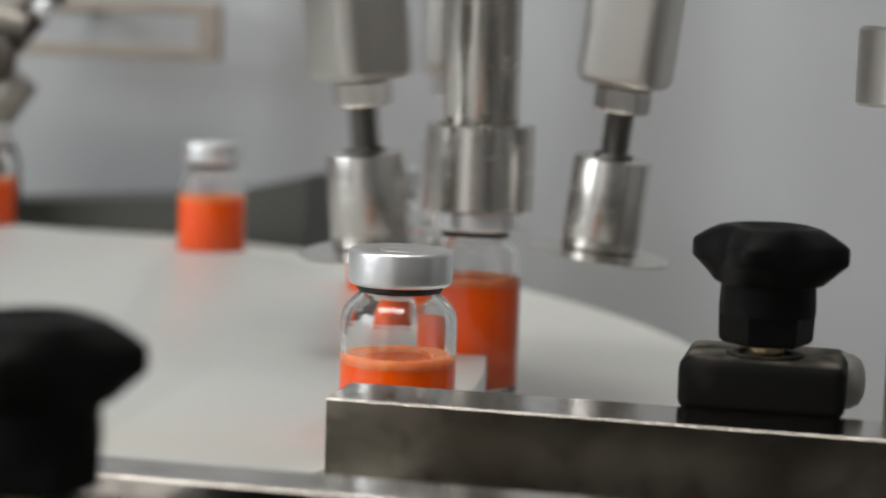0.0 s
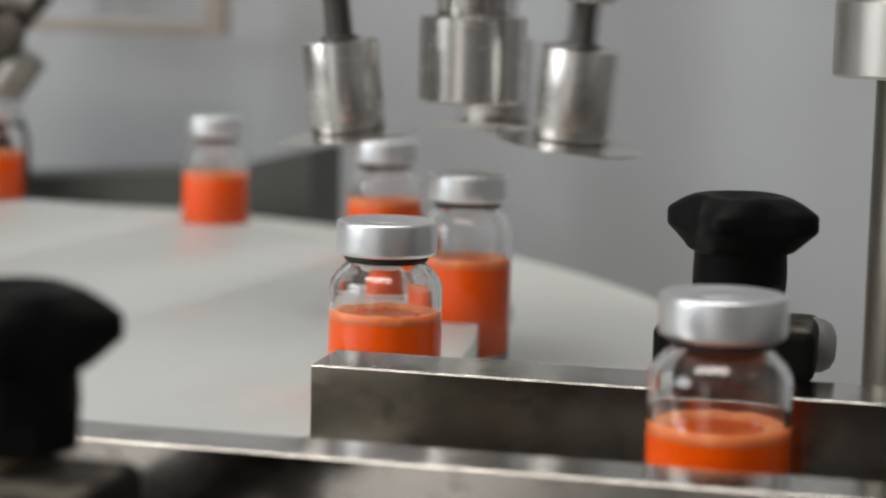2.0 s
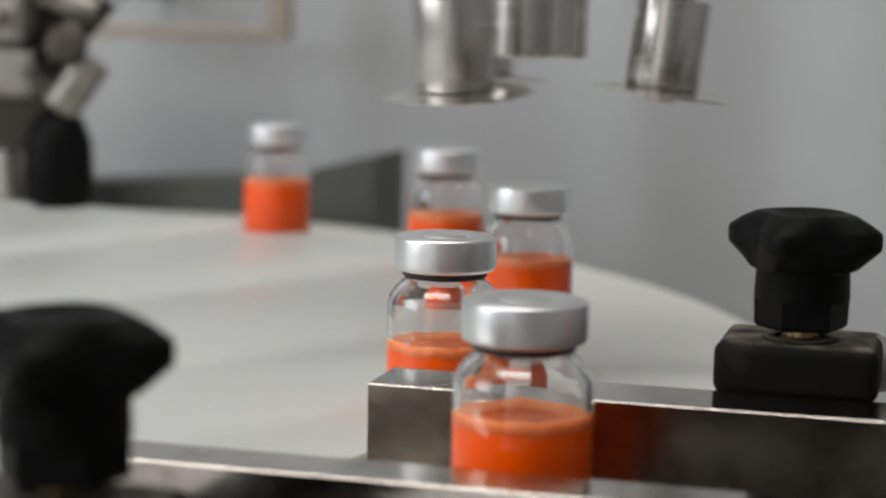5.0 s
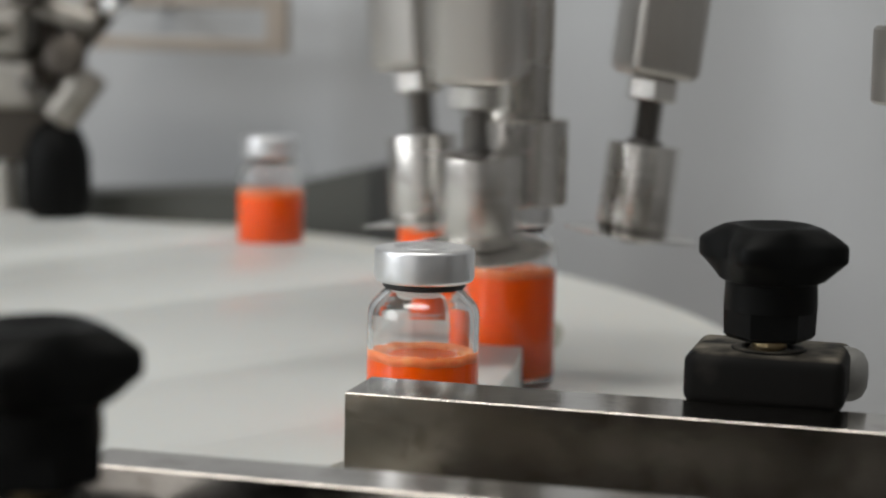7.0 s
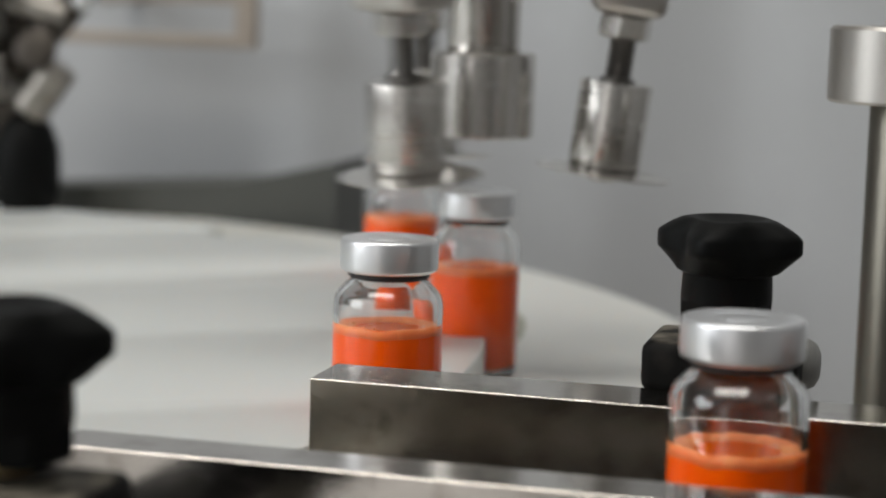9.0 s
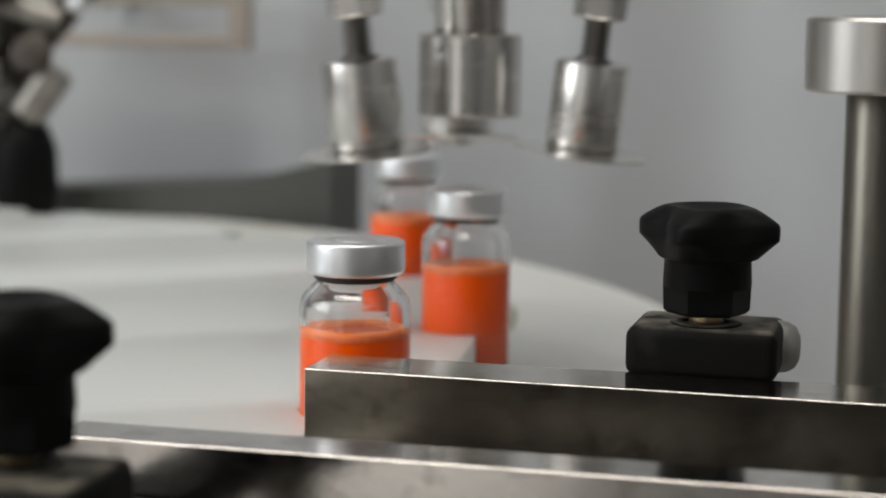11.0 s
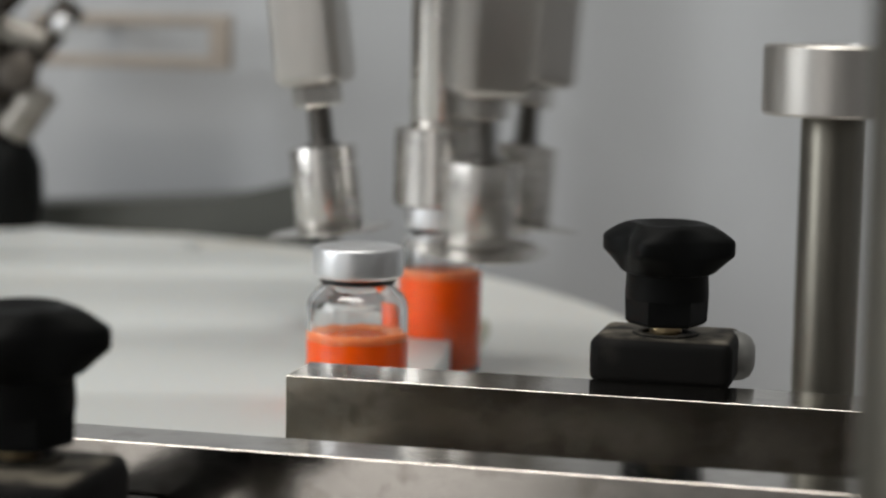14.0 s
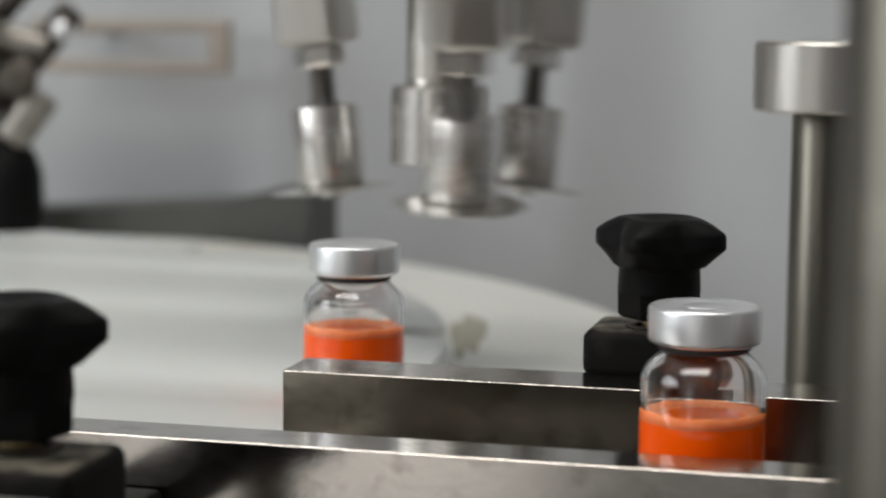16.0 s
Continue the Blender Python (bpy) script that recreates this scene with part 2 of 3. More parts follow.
def build_room():
    bm = bmesh.new()
    box(bm, -2600, 2600, -3200, 1500, -1000, -960)
    tagged(part("floor", bm, ROOM_FLOOR), "pale warm grey factory floor", kind="structure")
    bm = bmesh.new()
    box(bm, -2600, 2600, -3200, 1500, 2400, 2440)
    tagged(part("ceiling", bm, CEIL), "white painted ceiling of the workshop", kind="structure")
    for name, c in (("wall_south", (-2600, 2600, -3240, -3200)), ("wall_north", (-2600, 2600, 1500, 1540)),
                    ("wall_west", (-2640, -2600, -3200, 1500)), ("wall_east", (2600, 2640, -3200, 1500))):
        bm = bmesh.new()
        box(bm, *c, -960, 2400)
        tagged(part(name, bm, ROOM_WALL), "plain grey workshop wall", kind="structure")
    # white frames added round the unseen fill lights; no window is known there
    for name, label, axis, c, w, h in (("fill_frame_1", "tall white frame added round the south fill light", "y", (-960, -3185, 450), 860, 2600), ("fill_frame_2", "white frame added round the west fill light", "x", (-2585, -1700, 1150), 1900, 1700)):
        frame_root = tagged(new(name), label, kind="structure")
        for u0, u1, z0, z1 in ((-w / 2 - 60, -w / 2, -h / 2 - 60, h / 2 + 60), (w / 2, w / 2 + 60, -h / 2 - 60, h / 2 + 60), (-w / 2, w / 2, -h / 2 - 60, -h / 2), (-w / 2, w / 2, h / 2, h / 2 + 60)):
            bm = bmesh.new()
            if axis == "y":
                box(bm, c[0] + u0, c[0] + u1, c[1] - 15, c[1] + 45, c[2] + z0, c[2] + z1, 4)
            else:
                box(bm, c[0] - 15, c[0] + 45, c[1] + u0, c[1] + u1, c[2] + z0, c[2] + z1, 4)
            part("fill_frame_bar", bm, CEIL, frame_root)
    bm = bmesh.new()
    box(bm, -760, 660, -200, 730, -140, -120, 3)
    tagged(part("machine_table", bm, TABLE), "brushed stainless steel top of the capping machine", "machine table", kind="structure")
    bm = bmesh.new()
    box(bm, -740, 640, -180, 710, -960, -140, 4)
    tagged(part("machine_cabinet", bm, STEEL_DULL), "stainless steel cabinet under the machine table", "machine cabinet", kind="structure")
    # rear enclosure panel with shallow vertical folds
    bm = bmesh.new()
    xs = np.linspace(-760, 660, 285)
    lower, upper = [], []
    for x in xs:
        y = 556 - 8 * math.exp(-((x + 57) / 26) ** 2) + 8 * math.exp(-((x - 9) / 30) ** 2) - 6 * math.exp(-((x + 200) / 20) ** 2)
        lower.append(bm.verts.new((x, y, -120)))
        upper.append(bm.verts.new((x, y, 640)))
    for i in range(len(xs) - 1):
        bm.faces.new((lower[i], lower[i + 1], upper[i + 1], upper[i]))
    back = [bm.verts.new((v.co.x, 580, v.co.z)) for v in (lower[0], lower[-1], upper[-1], upper[0])]
    bm.faces.new(list(reversed(back)))
    bm.faces.new([back[0], back[1]] + list(reversed(lower)))
    bm.faces.new([back[2], back[3]] + upper)
    bm.faces.new((back[0], lower[0], upper[0], back[3]))
    bm.faces.new((back[1], back[2], upper[-1], lower[-1]))
    tagged(part("wall_panel", bm, WALL_PANEL, smooth_angle=40), "grey painted sheet panel at the back of the machine", kind="structure")


def build_plate():
    """White base plate under the star wheel: a large arc, cut straight along the conveyor."""
    cx, cy, r = -280.8, 54.7, 353.0
    bm = bmesh.new()
    a0, a1 = math.asin((-38 - cy) / r), math.pi - math.asin((-96.5 - cy) / r)
    out = [(cx + r * math.cos(a), cy + r * math.sin(a)) for a in np.linspace(a0, a1, 90)] + [(0.5, -96.5), (0.5, -38)]
    prism(bm, out, BASE - 8, BASE, 1.0)
    tagged(part("base_plate", bm, DELRIN_BASE, smooth_angle=35), "white plastic base plate with yellowish stains under the star wheel", "base plate")
    bm = bmesh.new()
    lathe(bm, rounded(12, -120, BASE - 8, 0.5), 24)
    first = part("plate_support", bm, STEEL, None, "", 40)
    tagged(first, "round steel pillar under the white base plate", "support", "plate supports")
    spots = [at(cx + 0.86 * r * math.cos(a), cy + 0.86 * r * math.sin(a), 0) for a in (0.3, 1.2, 2.1, 2.9)]
    first.matrix_basis = spots[0]
    for m in spots[1:]:
        copy_thing(first, m)


def build_residue():
    """A dried patch on the plate under the head, outside the rim."""
    bm = bmesh.new()
    rnd = random.Random(5)
    out = []
    for i in range(28):
        a = 2 * math.pi * i / 28
        q = 6.4 * (1 + 0.25 * math.sin(2 * a + 1) + 0.18 * math.sin(5 * a) + rnd.uniform(-0.1, 0.1))
        out.append((-13.0 + 0.75 * q * math.cos(a) - 1.61 * q * math.sin(a), 171.9 + 6.86 * q * math.sin(a)))
    prism(bm, out, BASE + 0.02, BASE + 0.25, 0.08)
    tagged(part("residue_patch", bm, RESIDUE, smooth_angle=50), "dried olive grey residue on the white plate", "stain")


def build_wheel():
    """The star wheel: a thick white disc with round pockets in its rim."""
    out = []
    for k in range(POCKETS):
        c = radians(k * STEP)
        px, py = PITCH_R * math.cos(c), PITCH_R * math.sin(c)
        open_half = math.atan2(11.9, RIM_R - 0.4)
        # pocket, walked from its leading lip round the inside to the other lip
        for b in np.linspace(-90, -270, 19):
            d = c + radians(b)
            out.append((px + 11.9 * math.cos(d), py + 11.9 * math.sin(d)))
        for b in np.linspace(open_half, radians(STEP) - open_half, 14):
            out.append((RIM_R * math.cos(c + b), RIM_R * math.sin(c + b)))
    bm = bmesh.new()
    prism(bm, out, BASE + 0.3, WHEEL_TOP, 0.7)
    ob = part("star_wheel", bm, DELRIN, smooth_angle=30)
    tagged(ob, "thick milky white plastic star wheel with round vial pockets", "star wheel")
    ob.matrix_basis = at(*WHEEL, 0, 0, 0, FIRST)
    return ob


# ---------------------------------------------------------------- vials
VIAL_H = 48.6
CAP_R, CAP_H, BODY_R = 10.2, 7.0, 11.05


def wide(r, z):
    """The body is a little wider than the neck's proportions."""
    return r * (1.035 if z < 37 else 1.035 - 0.035 * min(1, (z - 37) / 3))


def build_vial(level, label):
    """A crimped injection vial with its base at the origin; level: height of the liquid."""
    root = new("vial")
    root.empty_display_size = 0.01
    tagged(root, label, "vial", "vials on the machine")
    top = VIAL_H - 1.2
    bm = bmesh.new()
    outer = [(0, 0.7), (6.5, 0.45), (9.4, 0.0), (10.4, 0.35), (10.95, 1.4), (BODY_R, 2.6), (BODY_R, 34.6), (10.95, 35.6), (10.6, 36.7), (9.95, 37.8),
             (9.1, 38.8), (8.3, 39.6), (7.6, 40.2), (7.0, 40.7), (6.9, 41.2), (7.2, 41.7), (8.4, 42.0), (8.8, 42.5), (8.8, 45.4), (8.5, 45.9), (6.2, 45.9)]
    inner = [(6.0, 45.5), (5.95, 41.2), (6.2, 40.2), (7.0, 39.2), (8.0, 38.2), (9.0, 37.1), (9.7, 36.0), (10.0, 34.6), (10.0, 4.0), (9.5, 2.6), (8.2, 1.9), (0, 1.7)]
    lathe(bm, [(wide(r, z), z) for r, z in outer + inner], 64)
    glass = part("glass_body", bm, GLASS, root, "clear glass body with rounded shoulders")
    glass.visible_shadow = False
    bm = bmesh.new()
    lathe(bm, [(0, 1.9), (8.2, 2.1), (9.6, 2.9), (10.7, 4.2), (10.7, level - 0.9), (10.65, level), (9.8, level - 0.5), (6, level - 0.85), (0, level - 0.9)], 64)
    part("liquid", bm, LIQUID, root, "bright orange liquid")
    # froth ring and bubbles on the surface
    bm = bmesh.new()
    rnd = random.Random(int(level * 100))
    for i in range(46):
        a, r = rnd.uniform(0, 6.283), 9.4 - abs(rnd.gauss(0, 1.5))
        s = rnd.uniform(0.14, 0.36)
        bmesh.ops.create_icosphere(bm, subdivisions=1, radius=s, matrix=Matrix.Translation((r * math.cos(a), r * math.sin(a), level - 0.55 + s * 0.3)))
    rim = []
    for r, z in ((10.5, level - 2.1), (10.77, level - 1.8), (10.77, level - 0.2), (10.5, level + 0.15), (9.4, level - 0.2), (7.6, level - 0.55), (6.6, level - 0.95)):
        rim.append([bm.verts.new((r * math.cos(a), r * math.sin(a), z + (0.45 * noise.noise(Vector((3 * math.cos(a), 3 * math.sin(a), level * 7))) if r > 8 else 0)))
                    for a in [2 * math.pi * i / 72 for i in range(72)]])
    for a, b in zip(rim, rim[1:]):
        for i in range(72):
            bm.faces.new((a[i], a[(i + 1) % 72], b[(i + 1) % 72], b[i]))
    part("froth", bm, FROTH, root, "pale froth along the top of the liquid", smooth_angle=60)
    bm = bmesh.new()
    lathe(bm, [(0, 40.2), (5.6, 40.2), (5.85, 40.8), (5.85, 45.6), (6.2, 46.0), (8.95, 46.0), (9.1, 46.4), (9.1, 47.4), (0, 47.4)], 40)
    lathe(bm, [(6.98, 41.85), (7.2, 40.6), (8.0, 40.3), (8.45, 40.7), (8.5, 41.6), (7.2, 41.72)], 48)
    part("stopper", bm, RUBBER, root, "black rubber stopper")
    bm = bmesh.new()
    z1 = VIAL_H
    z0 = VIAL_H - CAP_H
    lathe(bm, [(7.3, z0 + 0.1), (8.6, z0 - 0.02), (9.4, z0 + 0.08), (9.85, z0 + 0.3), (10.1, z0 + 0.7), (CAP_R, z0 + 1.1), (CAP_R, z1 - 0.85), (10.13, z1 - 0.5), (9.95, z1 - 0.2), (9.6, z1 - 0.04), (9.0, z1), (7.2, z1 + 0.05),
               (5.6, z1 - 0.02), (5.2, z1 - 0.2), (4.9, z1 - 0.25), (0, z1 - 0.25), (0, z1 - 1.1), (9.2, z1 - 1.1), (9.3, z0 + 1.2), (7.3, z0 + 0.5), (7.3, z0 + 0.1)], 64)
    part("crimp_cap", bm, ALU, root, "silver aluminium crimp cap")
    bm = bmesh.new()
    lathe(bm, [(0, z1 - 0.24), (4.2, z1 - 0.24), (4.0, z1 - 0.12), (0, z1 - 0.08)], 24)
    part("cap_centre", bm, ALU, root)
    return root


# ---------------------------------------------------------------- crimping head


def build_head():
    """The crimping head with its base (rim of the press cup) at the origin; returns the head and its spinning cage."""
    head = new("crimping_head")
    head.empty_display_size = 0.02
    tagged(head, "polished steel crimping head with three rollers round a press cup", "crimping head")
    bm = bmesh.new()
    lathe(bm, [(9.6, 3.0), (10.6, 0.4), (11.2, 0), (12.9, 0), (13.5, 0.6), (13.5, 21.0), (12.9, 21.6), (9.4, 21.6), (9.4, 20), (0, 20), (0, 3.4), (9.6, 3.0)], 64)
    part("press_cup", bm, STEEL, head, "polished steel press cup", 40)
    bm = bmesh.new()
    lathe(bm, rounded(9.3, 20, 190, 0.6), 48)
    part("spindle", bm, STEEL, head, "polished steel spindle", 40)
    cage = new("roller_cage")
    cage.parent = head
    cage.empty_display_size = 0.02
    bm = bmesh.new()
    lathe(bm, [(12, 96), (46, 96), (47, 97), (47, 113), (46, 114), (12, 114), (12, 96)], 64)
    part("carrier", bm, STEEL_DULL, cage, "round steel roller carrier", 40)
    for k in range(3):
        m = shift(0, 0, 0, 0, 0, k * 120) @ shift(31.6, 0, -9.0, 0, 6.6, 0)
        bm = bmesh.new()
        lathe(bm, [(0, 0.9), (9, 0.5), (13, 0.2), (17.2, 0.6), (17.3, 0.95), (13.5, 1.6), (9.6, 2.1), (0, 2.2)], 48, m)
        part("crimp_disc", bm, STEEL, cage, "thin steel crimping disc", 30)
        bm = bmesh.new()
        lathe(bm, [(0, -1.4), (3.2, -1.4), (3.6, -1.0), (3.6, 1.0), (0, 1.0)], 24, m)
        part("disc_screw", bm, STEEL, cage, "", 30)
        bm = bmesh.new()
        lathe(bm, rounded(9.3, 2.2, 24.2, 0.7), 48, m)
        part("roller", bm, STEEL, cage, "turned steel roller sleeve", 40)
        bm = bmesh.new()
        pr = [(0, 24.2), (4.6, 24.2), (4.6, 25.2)]
        for i in range(12):
            pr += [(3.5, 25.4 + i), (3.1, 25.9 + i)]
        pr += [(3.3, 38), (0, 38)]
        lathe(bm, pr, 24, m)
        part("threaded_rod", bm, STEEL_DARK, cage, "dark threaded rod", 30)
        bm = bmesh.new()
        lathe(bm, [(0, 35.2), (6.0, 35.2), (6.8, 35.9), (6.8, 40.6), (6.0, 41.2), (0, 41.2)], 6, m @ shift(0, 0, 0, 0, 0, 15), False)
        part("lock_nut", bm, STEEL, cage, "bright hexagon lock nut")
        bm = bmesh.new()
        box(bm, -9.6, 9.6, -9.8, 9.8, 41.2, 108, 3.2, m, 4)
        part("roller_arm", bm, STEEL_DULL, cage, "square brushed steel roller arm", 40)
    head.matrix_basis = at(*HEAD, 39.5)
    return head, cage


# ---------------------------------------------------------------- rails, clamps and posts


def build_rails():
    bm = bmesh.new()
    box(bm, RAIL_END, 290, RAIL_Y, RAIL_Y + RAIL_W, RAIL_Z - 22, RAIL_Z, 0.2, None, 3)
    tagged(part("guide_rail", bm, STEEL_RAIL, smooth_angle=12), "scuffed square stainless guide bar behind the vial lane", "guide rail", "guide rails")
    bm = bmesh.new()
    box(bm, FRONT_END, 290, FRONT_Y, FRONT_Y + FRONT_W, FRONT_Z - 26, FRONT_Z, 0.2, None, 3)
    tagged(part("guide_rail", bm, STEEL_RAIL, smooth_angle=12), "stainless guide bar on the near side of the vial lane", "guide rail", "guide rails")
    # slat chain of the conveyor
    chain = new("conveyor_chain")
    tagged(chain, "dark slat chain conveyor between the two guide bars", "conveyor")
    bm = bmesh.new()
    box(bm, 3, 340, LANE_Y - 9, LANE_Y + 9, BASE - 26, BASE - 3.2, 0.5)
    part("chain_track", bm, STEEL_DULL, chain, "steel chain track")
    bm = bmesh.new()
    box(bm, -9.4, 9.4, -17.5, 17.5, -3, -0.05, 0.4, None, 1)
    first = part("slat", bm, BELT, chain)
    first.matrix_basis = at(12, LANE_Y, BASE)
    for i in range(1, 16):
        s = new("slat", first.data)
        s.parent = chain
        s.matrix_basis = at(12 + 20 * i, LANE_Y, BASE)
    for x in (10, 150, 290):
        bm = bmesh.new()
        box(bm, x - 8, x + 8, LANE_Y - 7, LANE_Y + 7, -120, BASE - 26)
        part("track_foot", bm, STEEL_DULL, chain)


def knob_head(bm, lobes, r, turn):
    """A lobed star grip with a dished top."""
    rings = []
    n = 96
    for f, z, lobe in ((0.61, 41.8, 0.0), (0.70, 42.3, 0.03), (0.95, 45.4, 0.15), (1.0, 46.0, 0.17), (1.01, 46.6, 0.18), (1.01, 48.6, 0.18), (0.99, 49.2, 0.18), (0.93, 49.8, 0.17), (0.80, 50.9, 0.13),
                       (0.66, 51.8, 0.08), (0.56, 52.1, 0.04), (0.47, 51.9, 0.0), (0.30, 51.0, 0.0), (0.12, 50.7, 0.0)):
        ring = []
        for i in range(n):
            a = 2 * math.pi * i / n
            w = math.cos(lobes * (a - turn))
            w = 1 - 2 * ((1 - w) / 2) ** 0.8
            q = r * f * (1 - lobe + lobe * w)
            ring.append(bm.verts.new((q * math.cos(a), q * math.sin(a), z)))
        rings.append(ring)
    for a, b in zip(rings, rings[1:]):
        for i in range(n):
            j = (i + 1) % n
            bm.faces.new((a[i], a[j], b[j], b[i]))
    bm.faces.new(list(reversed(rings[0])))
    bm.faces.new(rings[-1])


def build_clamp(x, y, z, turn, spin, label, arm=None):
    """A black clamp block with a star knob on a stud; x, y: the knob's axis; arm: span of the added reflection bar."""
    root = new("rail_clamp")
    tagged(root, label, "clamp", "rail clamps")
    bm = bmesh.new()
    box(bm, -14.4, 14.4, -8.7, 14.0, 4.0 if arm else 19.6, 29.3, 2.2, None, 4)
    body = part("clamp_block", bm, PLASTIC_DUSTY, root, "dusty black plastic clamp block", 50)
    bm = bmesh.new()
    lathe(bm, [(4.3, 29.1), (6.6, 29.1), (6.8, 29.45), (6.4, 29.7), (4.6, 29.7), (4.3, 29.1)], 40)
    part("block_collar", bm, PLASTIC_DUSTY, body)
    bm = bmesh.new()
    pr = [(0, 28)]
    for i in range(5):
        pr += [(3.4, 29.8 + 0.7 * i), (3.0, 30.15 + 0.7 * i)]
    lathe(bm, pr + [(3.3, 34), (0, 34)], 24)
    part("stud", bm, BRASS, root, "worn brass threaded stud")
    bm = bmesh.new()
    knob_head(bm, 4, 14.0, radians(turn))
    knob = part("star_knob", bm, PLASTIC_BLACK, root, "black lobed star knob", 42)
    bm = bmesh.new()
    lathe(bm, [(0, 36.6), (8.4, 36.6), (8.5, 37.2), (8.3, 41.8), (9.0, 43.0), (0, 43.0)], 40)
    part("knob_neck", bm, PLASTIC_BLACK, knob, "", 40)
    bm = bmesh.new()
    lathe(bm, [(0, 31.4), (7.6, 31.4), (8.3, 32.1), (8.5, 37.2), (0, 37.2)], 6, shift(0, 0, 0, 0, 0, 12), False)
    part("knob_hex", bm, PLASTIC_BLACK, knob)
    bm = bmesh.new()
    lathe(bm, [(0, -12), (5.0, -12), (5.2, -11.5), (5.2, 13.0), (4.9, 15.0), (4.0, 16.5), (2.4, 17.3), (0, 17.5)], 32, shift(0, 9.0, 24.0, 0, 90, 0))
    part("clamp_rod", bm, BRUSHED_GREY, root, "round grey rod end", 40)
    bm = bmesh.new()
    lathe(bm, rounded(6, -118, 5 if arm else 21, 0.5), 32, shift(0, 3, 0))
    part("clamp_post", bm, STEEL_POST, root, "steel post under the clamp", 40)
    # black bar added to stand in for the clamp's dark reflection in the rail
    if arm:
        bm = bmesh.new()
        box(bm, -1.0, 14.0, arm[0], arm[1], 2.0, 10.5, 1.2)
        part("reflection_bar", bm, PLASTIC_BLACK, root, "added black bar standing in for a dark reflection on the guide bar", 40)
    root.matrix_basis = at(x, y, z, 0, 0, spin)
    return root


def build_posts():
    post = new("guide_post")
    tagged(post, "stained round steel post with a wide collar on top", "post")
    bm = bmesh.new()
    lathe(bm, rounded(7.5, -120, 74, 0.4), 40)
    part("shaft", bm, STEEL_POST, post, "stained round steel shaft", 40)
    bm = bmesh.new()
    lathe(bm, [(0, 71.4), (16.1, 71.4), (16.8, 72.1), (16.8, 87.0), (16.1, 87.8), (8.4, 87.8), (8.2, 86.8), (0, 86.8)], 56)
    part("collar", bm, STEEL_DULL, post, "thick brushed steel collar", 40)
    post.matrix_basis = at(102.5, 42.5, 0)
    near = new("frame_upright")
    tagged(near, "round grey steel upright of the frame beside the rails", "upright")
    bm = bmesh.new()
    lathe(bm, rounded(9, -960, 420, 0.8), 48)
    part("bar", bm, STEEL_POST, near, "round grey steel bar", 40)
    bm = bmesh.new()
    lathe(bm, [(9.05, 6), (10.4, 6.5), (10.6, 8), (10.6, 38), (10.4, 40), (9.05, 40.5), (9.05, 6)], 48)
    part("sleeve", bm, STEEL_DULL, near, "slightly wider ring of paler steel round the bar", 40)
    near.matrix_basis = at(128.3, -239.8, 0)


# ---------------------------------------------------------------- background machinery


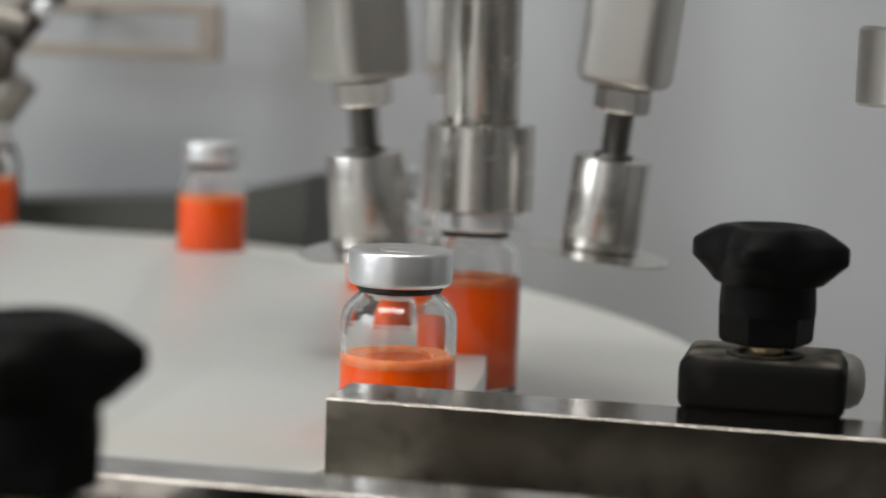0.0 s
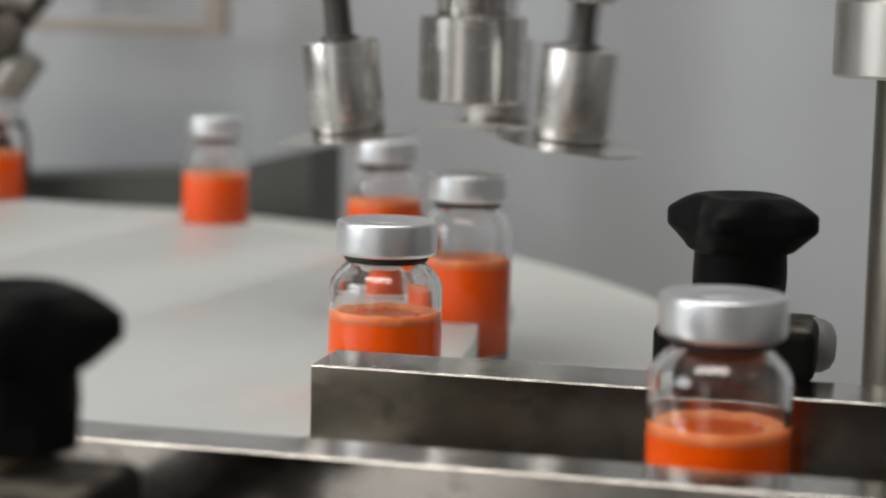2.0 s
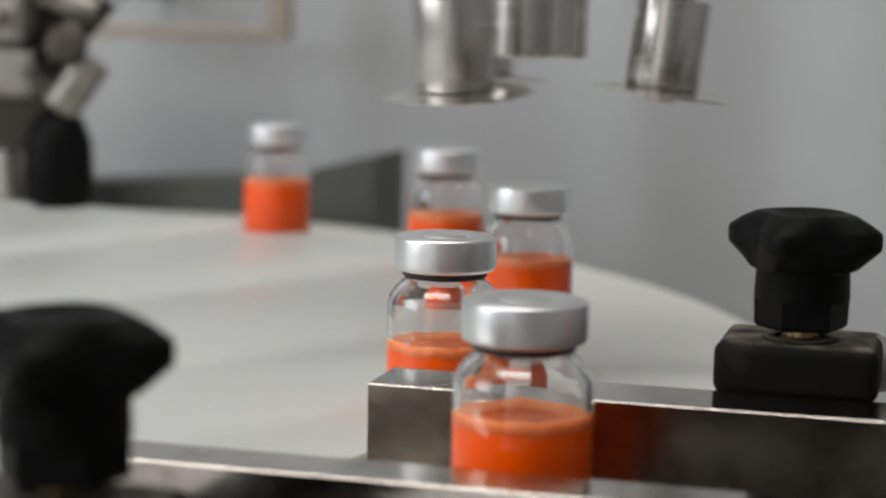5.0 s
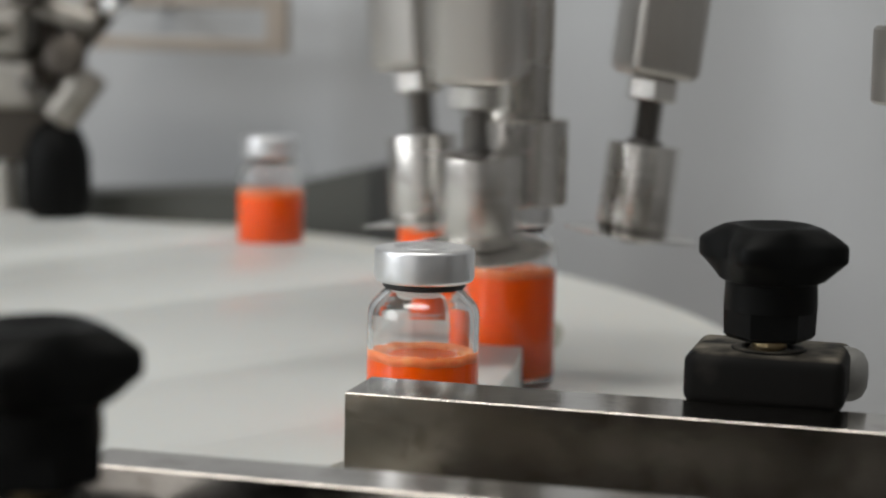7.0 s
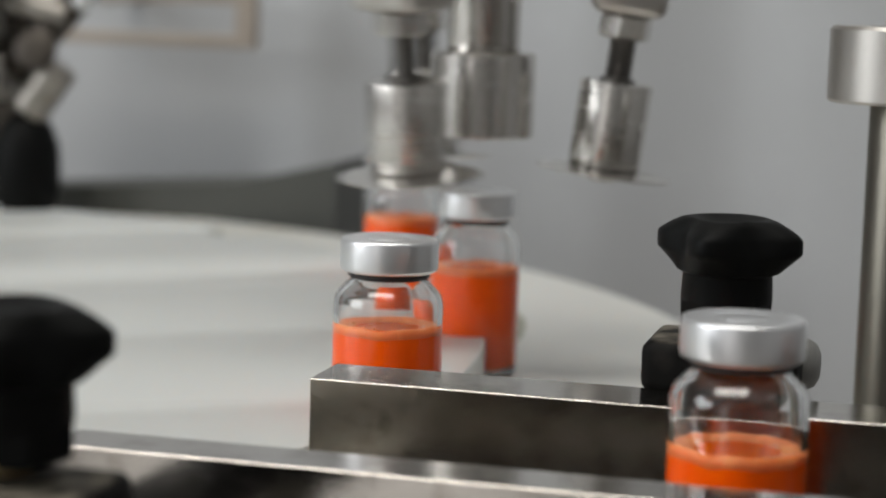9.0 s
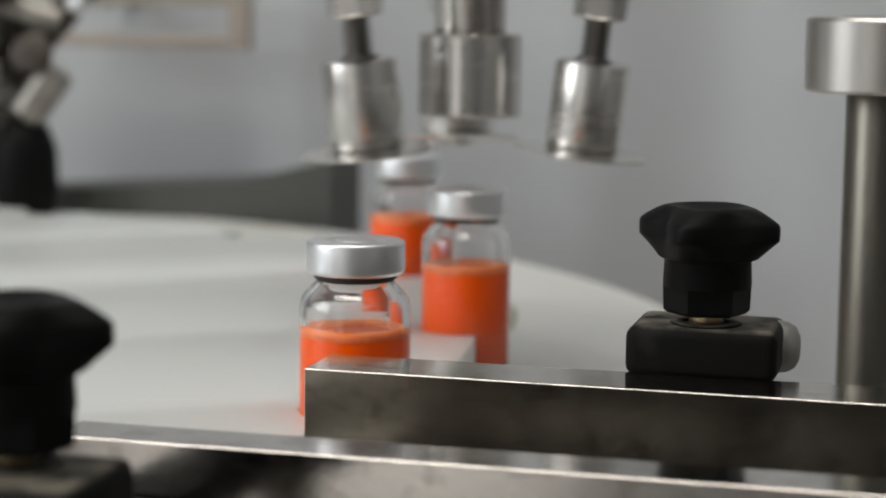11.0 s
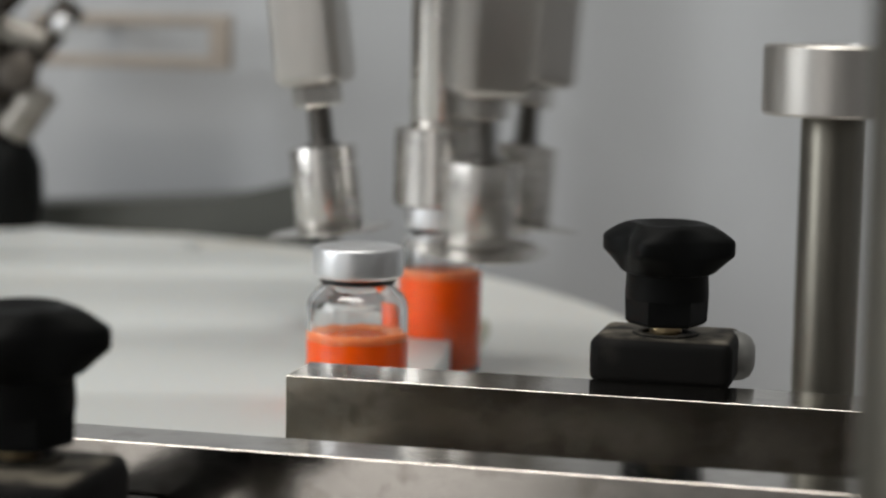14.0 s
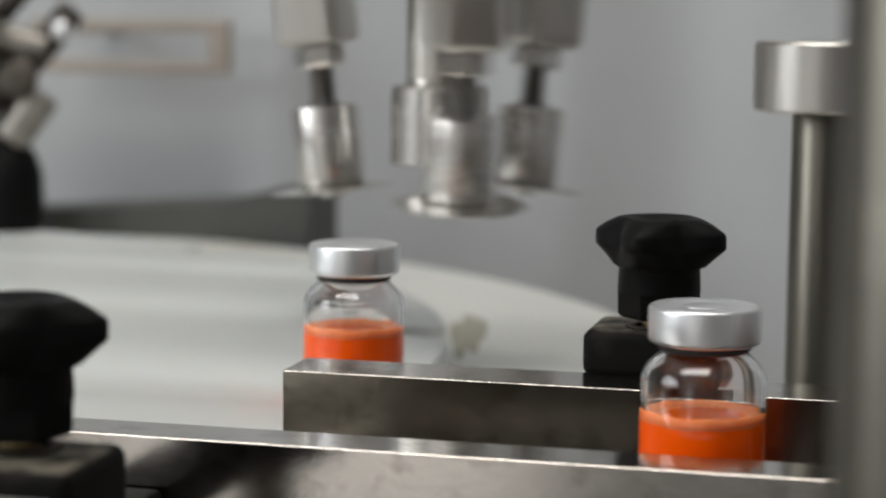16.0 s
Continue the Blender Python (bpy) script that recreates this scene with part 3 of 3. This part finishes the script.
def build_background():
    # slotted beige plate hung on the rear panel
    bm = bmesh.new()
    y0, y1 = 511, 519
    x0, x1, z0, z1 = -322, -216, 62, 89
    box(bm, x0, x1, y0, y1, z0, z0 + 6, 0.8)
    box(bm, x0, x1, y0, y1, z1 - 6, z1, 0.8)
    box(bm, x1 - 10, x1, y0, y1, z0 + 6, z1 - 6, 0.8)
    box(bm, x0, x0 + 10, y0, y1, z0 + 6, z1 - 6, 0.8)
    plate = part("slotted_plate", bm, BEIGE)
    tagged(plate, "beige slotted steel plate on a bracket behind the wheel", "bracket plate")
    bm = bmesh.new()
    lathe(bm, rounded(4, 0, 40, 0.6), 24, shift(-296, 518, 85, -90, 0, 0))
    part("bracket_arm", bm, STEEL_DULL, plate)
    # low dark guard behind the plate with a sloping top
    bm = bmesh.new()
    v = [bm.verts.new(c) for c in ((-420, 396, -120), (-137, 396, -120), (-137, 396, 20), (-179, 396, 9.5), (-420, 396, -8))]
    w = [bm.verts.new((c.co.x, 440, c.co.z)) for c in v]
    bm.faces.new(v)
    bm.faces.new(list(reversed(w)))
    for i in range(5):
        j = (i + 1) % 5
        bm.faces.new((v[i], w[i], w[j], v[j]))
    tagged(part("chain_guard", bm, DARK_PANEL), "dark grey-green steel guard with a sloping top", "guard")
    # stopper feeder: chute, bracket blocks, tube and black handle
    feed = new("stopper_feeder")
    tagged(feed, "grey metal stopper feeder with a dark chute and black knob", "feeder")
    for name, r, p, q, mat, label in (("chute", 6.5, (-214, 250, 52), (-176, 246, 92), FEED_DARK, "oily dark chute"),
                                      ("tie_rod", 5.0, (-238, 258, 66), (-196, 252, 108), FEED_DARK, "dark tie rod"),
                                      ("link", 5.5, (-226, 246, 86), (-186, 244, 76), FEED_METAL, "pale metal link"),
                                      ("stand", 7.0, (-238, 262, -120), (-238, 262, 150), STEEL_DULL, "steel stand"),
                                      ("sleeve", 8.0, (-204, 243, 36), (-190, 246, 56), FEED_METAL, "pale worn sleeve")):
        p, q = Vector(p), Vector(q)
        bm = bmesh.new()
        turn = (q - p).to_track_quat("Z", "Y").to_matrix().to_4x4()
        lathe(bm, rounded(r, 0, (q - p).length, min(1.2, r * 0.2)), 32, Matrix.Translation(p) @ turn)
        part(name, bm, mat, feed, label, 40)
    for name, r, h, c, turn, mat, label in (("bolt", 3.6, 8, (-214, 238, 50), (80, 0, 20), STEEL_DARK, "dark bolt"), ("bolt", 3.6, 8, (-226, 236, 72), (80, 0, -10), STEEL, "bright bolt"),
                                            ("washer", 8.5, 5, (-198, 240, 62), (70, 25, 0), FEED_DARK, "dark washer stack"), ("nut", 7.0, 9, (-212, 238, 88), (85, 10, 0), FEED_DARK, "oily nut"),
                                            ("guide_tube", 4.5, 60, (-222, 244, 92), (-30, 20, 0), FEED_METAL, "pale guide tube")):
        bm = bmesh.new()
        lathe(bm, rounded(r, 0, h, min(1.0, r * 0.2)), 20, shift(*c, *turn))
        part(name, bm, mat, feed, label, 40)
    bm = bmesh.new()
    box(bm, -240, -212, 238, 262, 40, 60, 3)
    part("chute_block", bm, FEED_METAL, feed, "pale cast metal block")
    bm = bmesh.new()
    box(bm, -236, -216, 236, 258, 62, 82, 4)
    part("bearing_block", bm, FEED_METAL, feed, "cast bearing block")
    bm = bmesh.new()
    box(bm, -266, -209, 252, 270, 16, 84, 5, None, 3)
    part("gear_housing", bm, FEED_DARK, feed, "oily dark gear housing", 40)
    bm = bmesh.new()
    bmesh.ops.create_uvsphere(bm, u_segments=24, v_segments=12, radius=5.2, matrix=Matrix.Translation((-179, 243, 84)))
    part("ball_end", bm, ALU, feed, "bright metal ball end", 60)
    bm = bmesh.new()
    lathe(bm, [(0, -7), (11, -7), (13.5, -3), (14.5, 8), (14.0, 22), (10.5, 31), (6, 35), (0, 36)], 32, shift(-206, 246, 0))
    part("knob", bm, PLASTIC_BLACK, feed, "large black knob", 40)
    feed.matrix_basis = at(-60.4, 126, 0.7)


# ---------------------------------------------------------------- movement
CYCLE, CYCLES = 3.463, 5


def smooth(u):
    u = max(0.0, min(1.0, u))
    return u * u * (3 - 2 * u)


def index_angle(t):
    """Degrees by which the star wheel has turned by t."""
    return STEP * sum(smooth((t - k * CYCLE - 0.42) / 0.93) for k in range(-1, 6)) - STEP


LIFT = ((0.0, 0), (0.15, 1.5), (0.3, 6), (0.5, 15), (0.7, 24.5), (0.9, 31), (1.1, 34), (1.4, 35), (1.65, 33.5), (1.85, 27), (2.0, 20), (2.15, 12.5), (2.35, 5), (2.6, 0.5), (2.9, 0), (3.463, 0))
EXIT = ((0.42, 1.5, -5.5), (0.55, 1.1, -13.2), (0.65, 0.4, -24.7), (0.8, -1.2, -44.2), (0.95, -3.6, -65.6), (1.037, -3.7, -74.6), (1.09, -5.1, -77.7), (1.15, 0.8, -77.7), (1.3, 13.3, -77.7), (1.5, 31.2, -77.7), (2, 75.7, -77.7), (2.3, 102.5, -77.7), (3.5, 210.1, -77.7))


def along(table, s):
    """Straight lines between the rows of a table."""
    if s <= table[0][0]:
        return table[0][1:]
    for a, b in zip(table, table[1:]):
        if s <= b[0]:
            u = (s - a[0]) / (b[0] - a[0])
            return tuple(p + u * (q - p) for p, q in zip(a[1:], b[1:]))
    return table[-1][1:]


def vial_place(j, t):
    """Where vial j stands at t: in its pocket, then on the conveyor."""
    s = t - j * CYCLE
    if s > 0.42:
        return along(EXIT, s)
    a = radians(FIRST + STEP * j - index_angle(t))
    return WHEEL[0] + PITCH_R * math.cos(a), WHEEL[1] + PITCH_R * math.sin(a)


# the cage turns by about RATE degrees a second; its phase (three arms, so modulo 120) is noted at these times
PHASE = ((0, 110), (0.5, 48), (1, 37), (1.5, 109), (2, 91), (2.5, 44), (3, 33), (3.5, 103), (4, 97), (4.5, 34), (7, 29), (7.5, 94), (8, 77), (8.5, 27), (9, 11),
         (11.5, 74), (12, 62), (12.5, 9), (13, 8), (13.5, 62), (14, 61), (14.5, 4), (15, 108), (15.5, 58), (16, 54))
RATE = 1138.0


def spin_table():
    out = [(0.0, float(PHASE[0][1]))]
    for (t0, a0), (t1, a1) in zip(PHASE, PHASE[1:]):
        want = RATE * (t1 - t0)
        turn = (a1 - a0) + 120 * round((want - (a1 - a0)) / 120)
        out.append((t1, out[-1][1] + turn))
    return out


SPIN = spin_table()


def spin_angle(t):
    return along(SPIN, t)[0]


def motions(wheel, vials, head, cage):
    rows = []
    for i in range(0, 161):
        t = i * 0.1
        rows.append((t, at(*WHEEL, 0, 0, 0, FIRST - index_angle(t))))
    walk(wheel, rows)
    for j, v in enumerate(vials):
        walk(v, [(i * 0.1, at(*vial_place(j, i * 0.1), BASE)) for i in range(0, 161)])
    walk(head, [(i * 0.1, at(*HEAD, 39.5 + along(LIFT, (i * 0.1) % CYCLE)[0])) for i in range(0, 161)])
    times = sorted({round(i / 15, 4) for i in range(0, 241)} | {p[0] for p in PHASE})
    walk(cage, [(t, pose(0, 0, 0, 0, 0, spin_angle(t))) for t in times])


build_room()
build_plate()
build_residue()
star_wheel = build_wheel()
crimper, roller_cage = build_head()
build_rails()
build_clamp(74.1, -30.0, 0.4, -13, 0, "black plastic clamp with star knob behind the far guide bar")
build_clamp(-3.4, -166.3, -1.4, 7, 180, "black plastic clamp with star knob before the near guide bar", (-55.5, -8.0))
build_posts()
build_background()
LEVELS = (28.0, 30.4, 27.5, 30.8, 29.5, 30.1)
vial_things = [build_vial(h, "clear glass vial %s with orange liquid and silver crimp cap" % ("half filled" if h < 30 else "well filled")) for h in LEVELS]
motions(star_wheel, vial_things, crimper, roller_cage)
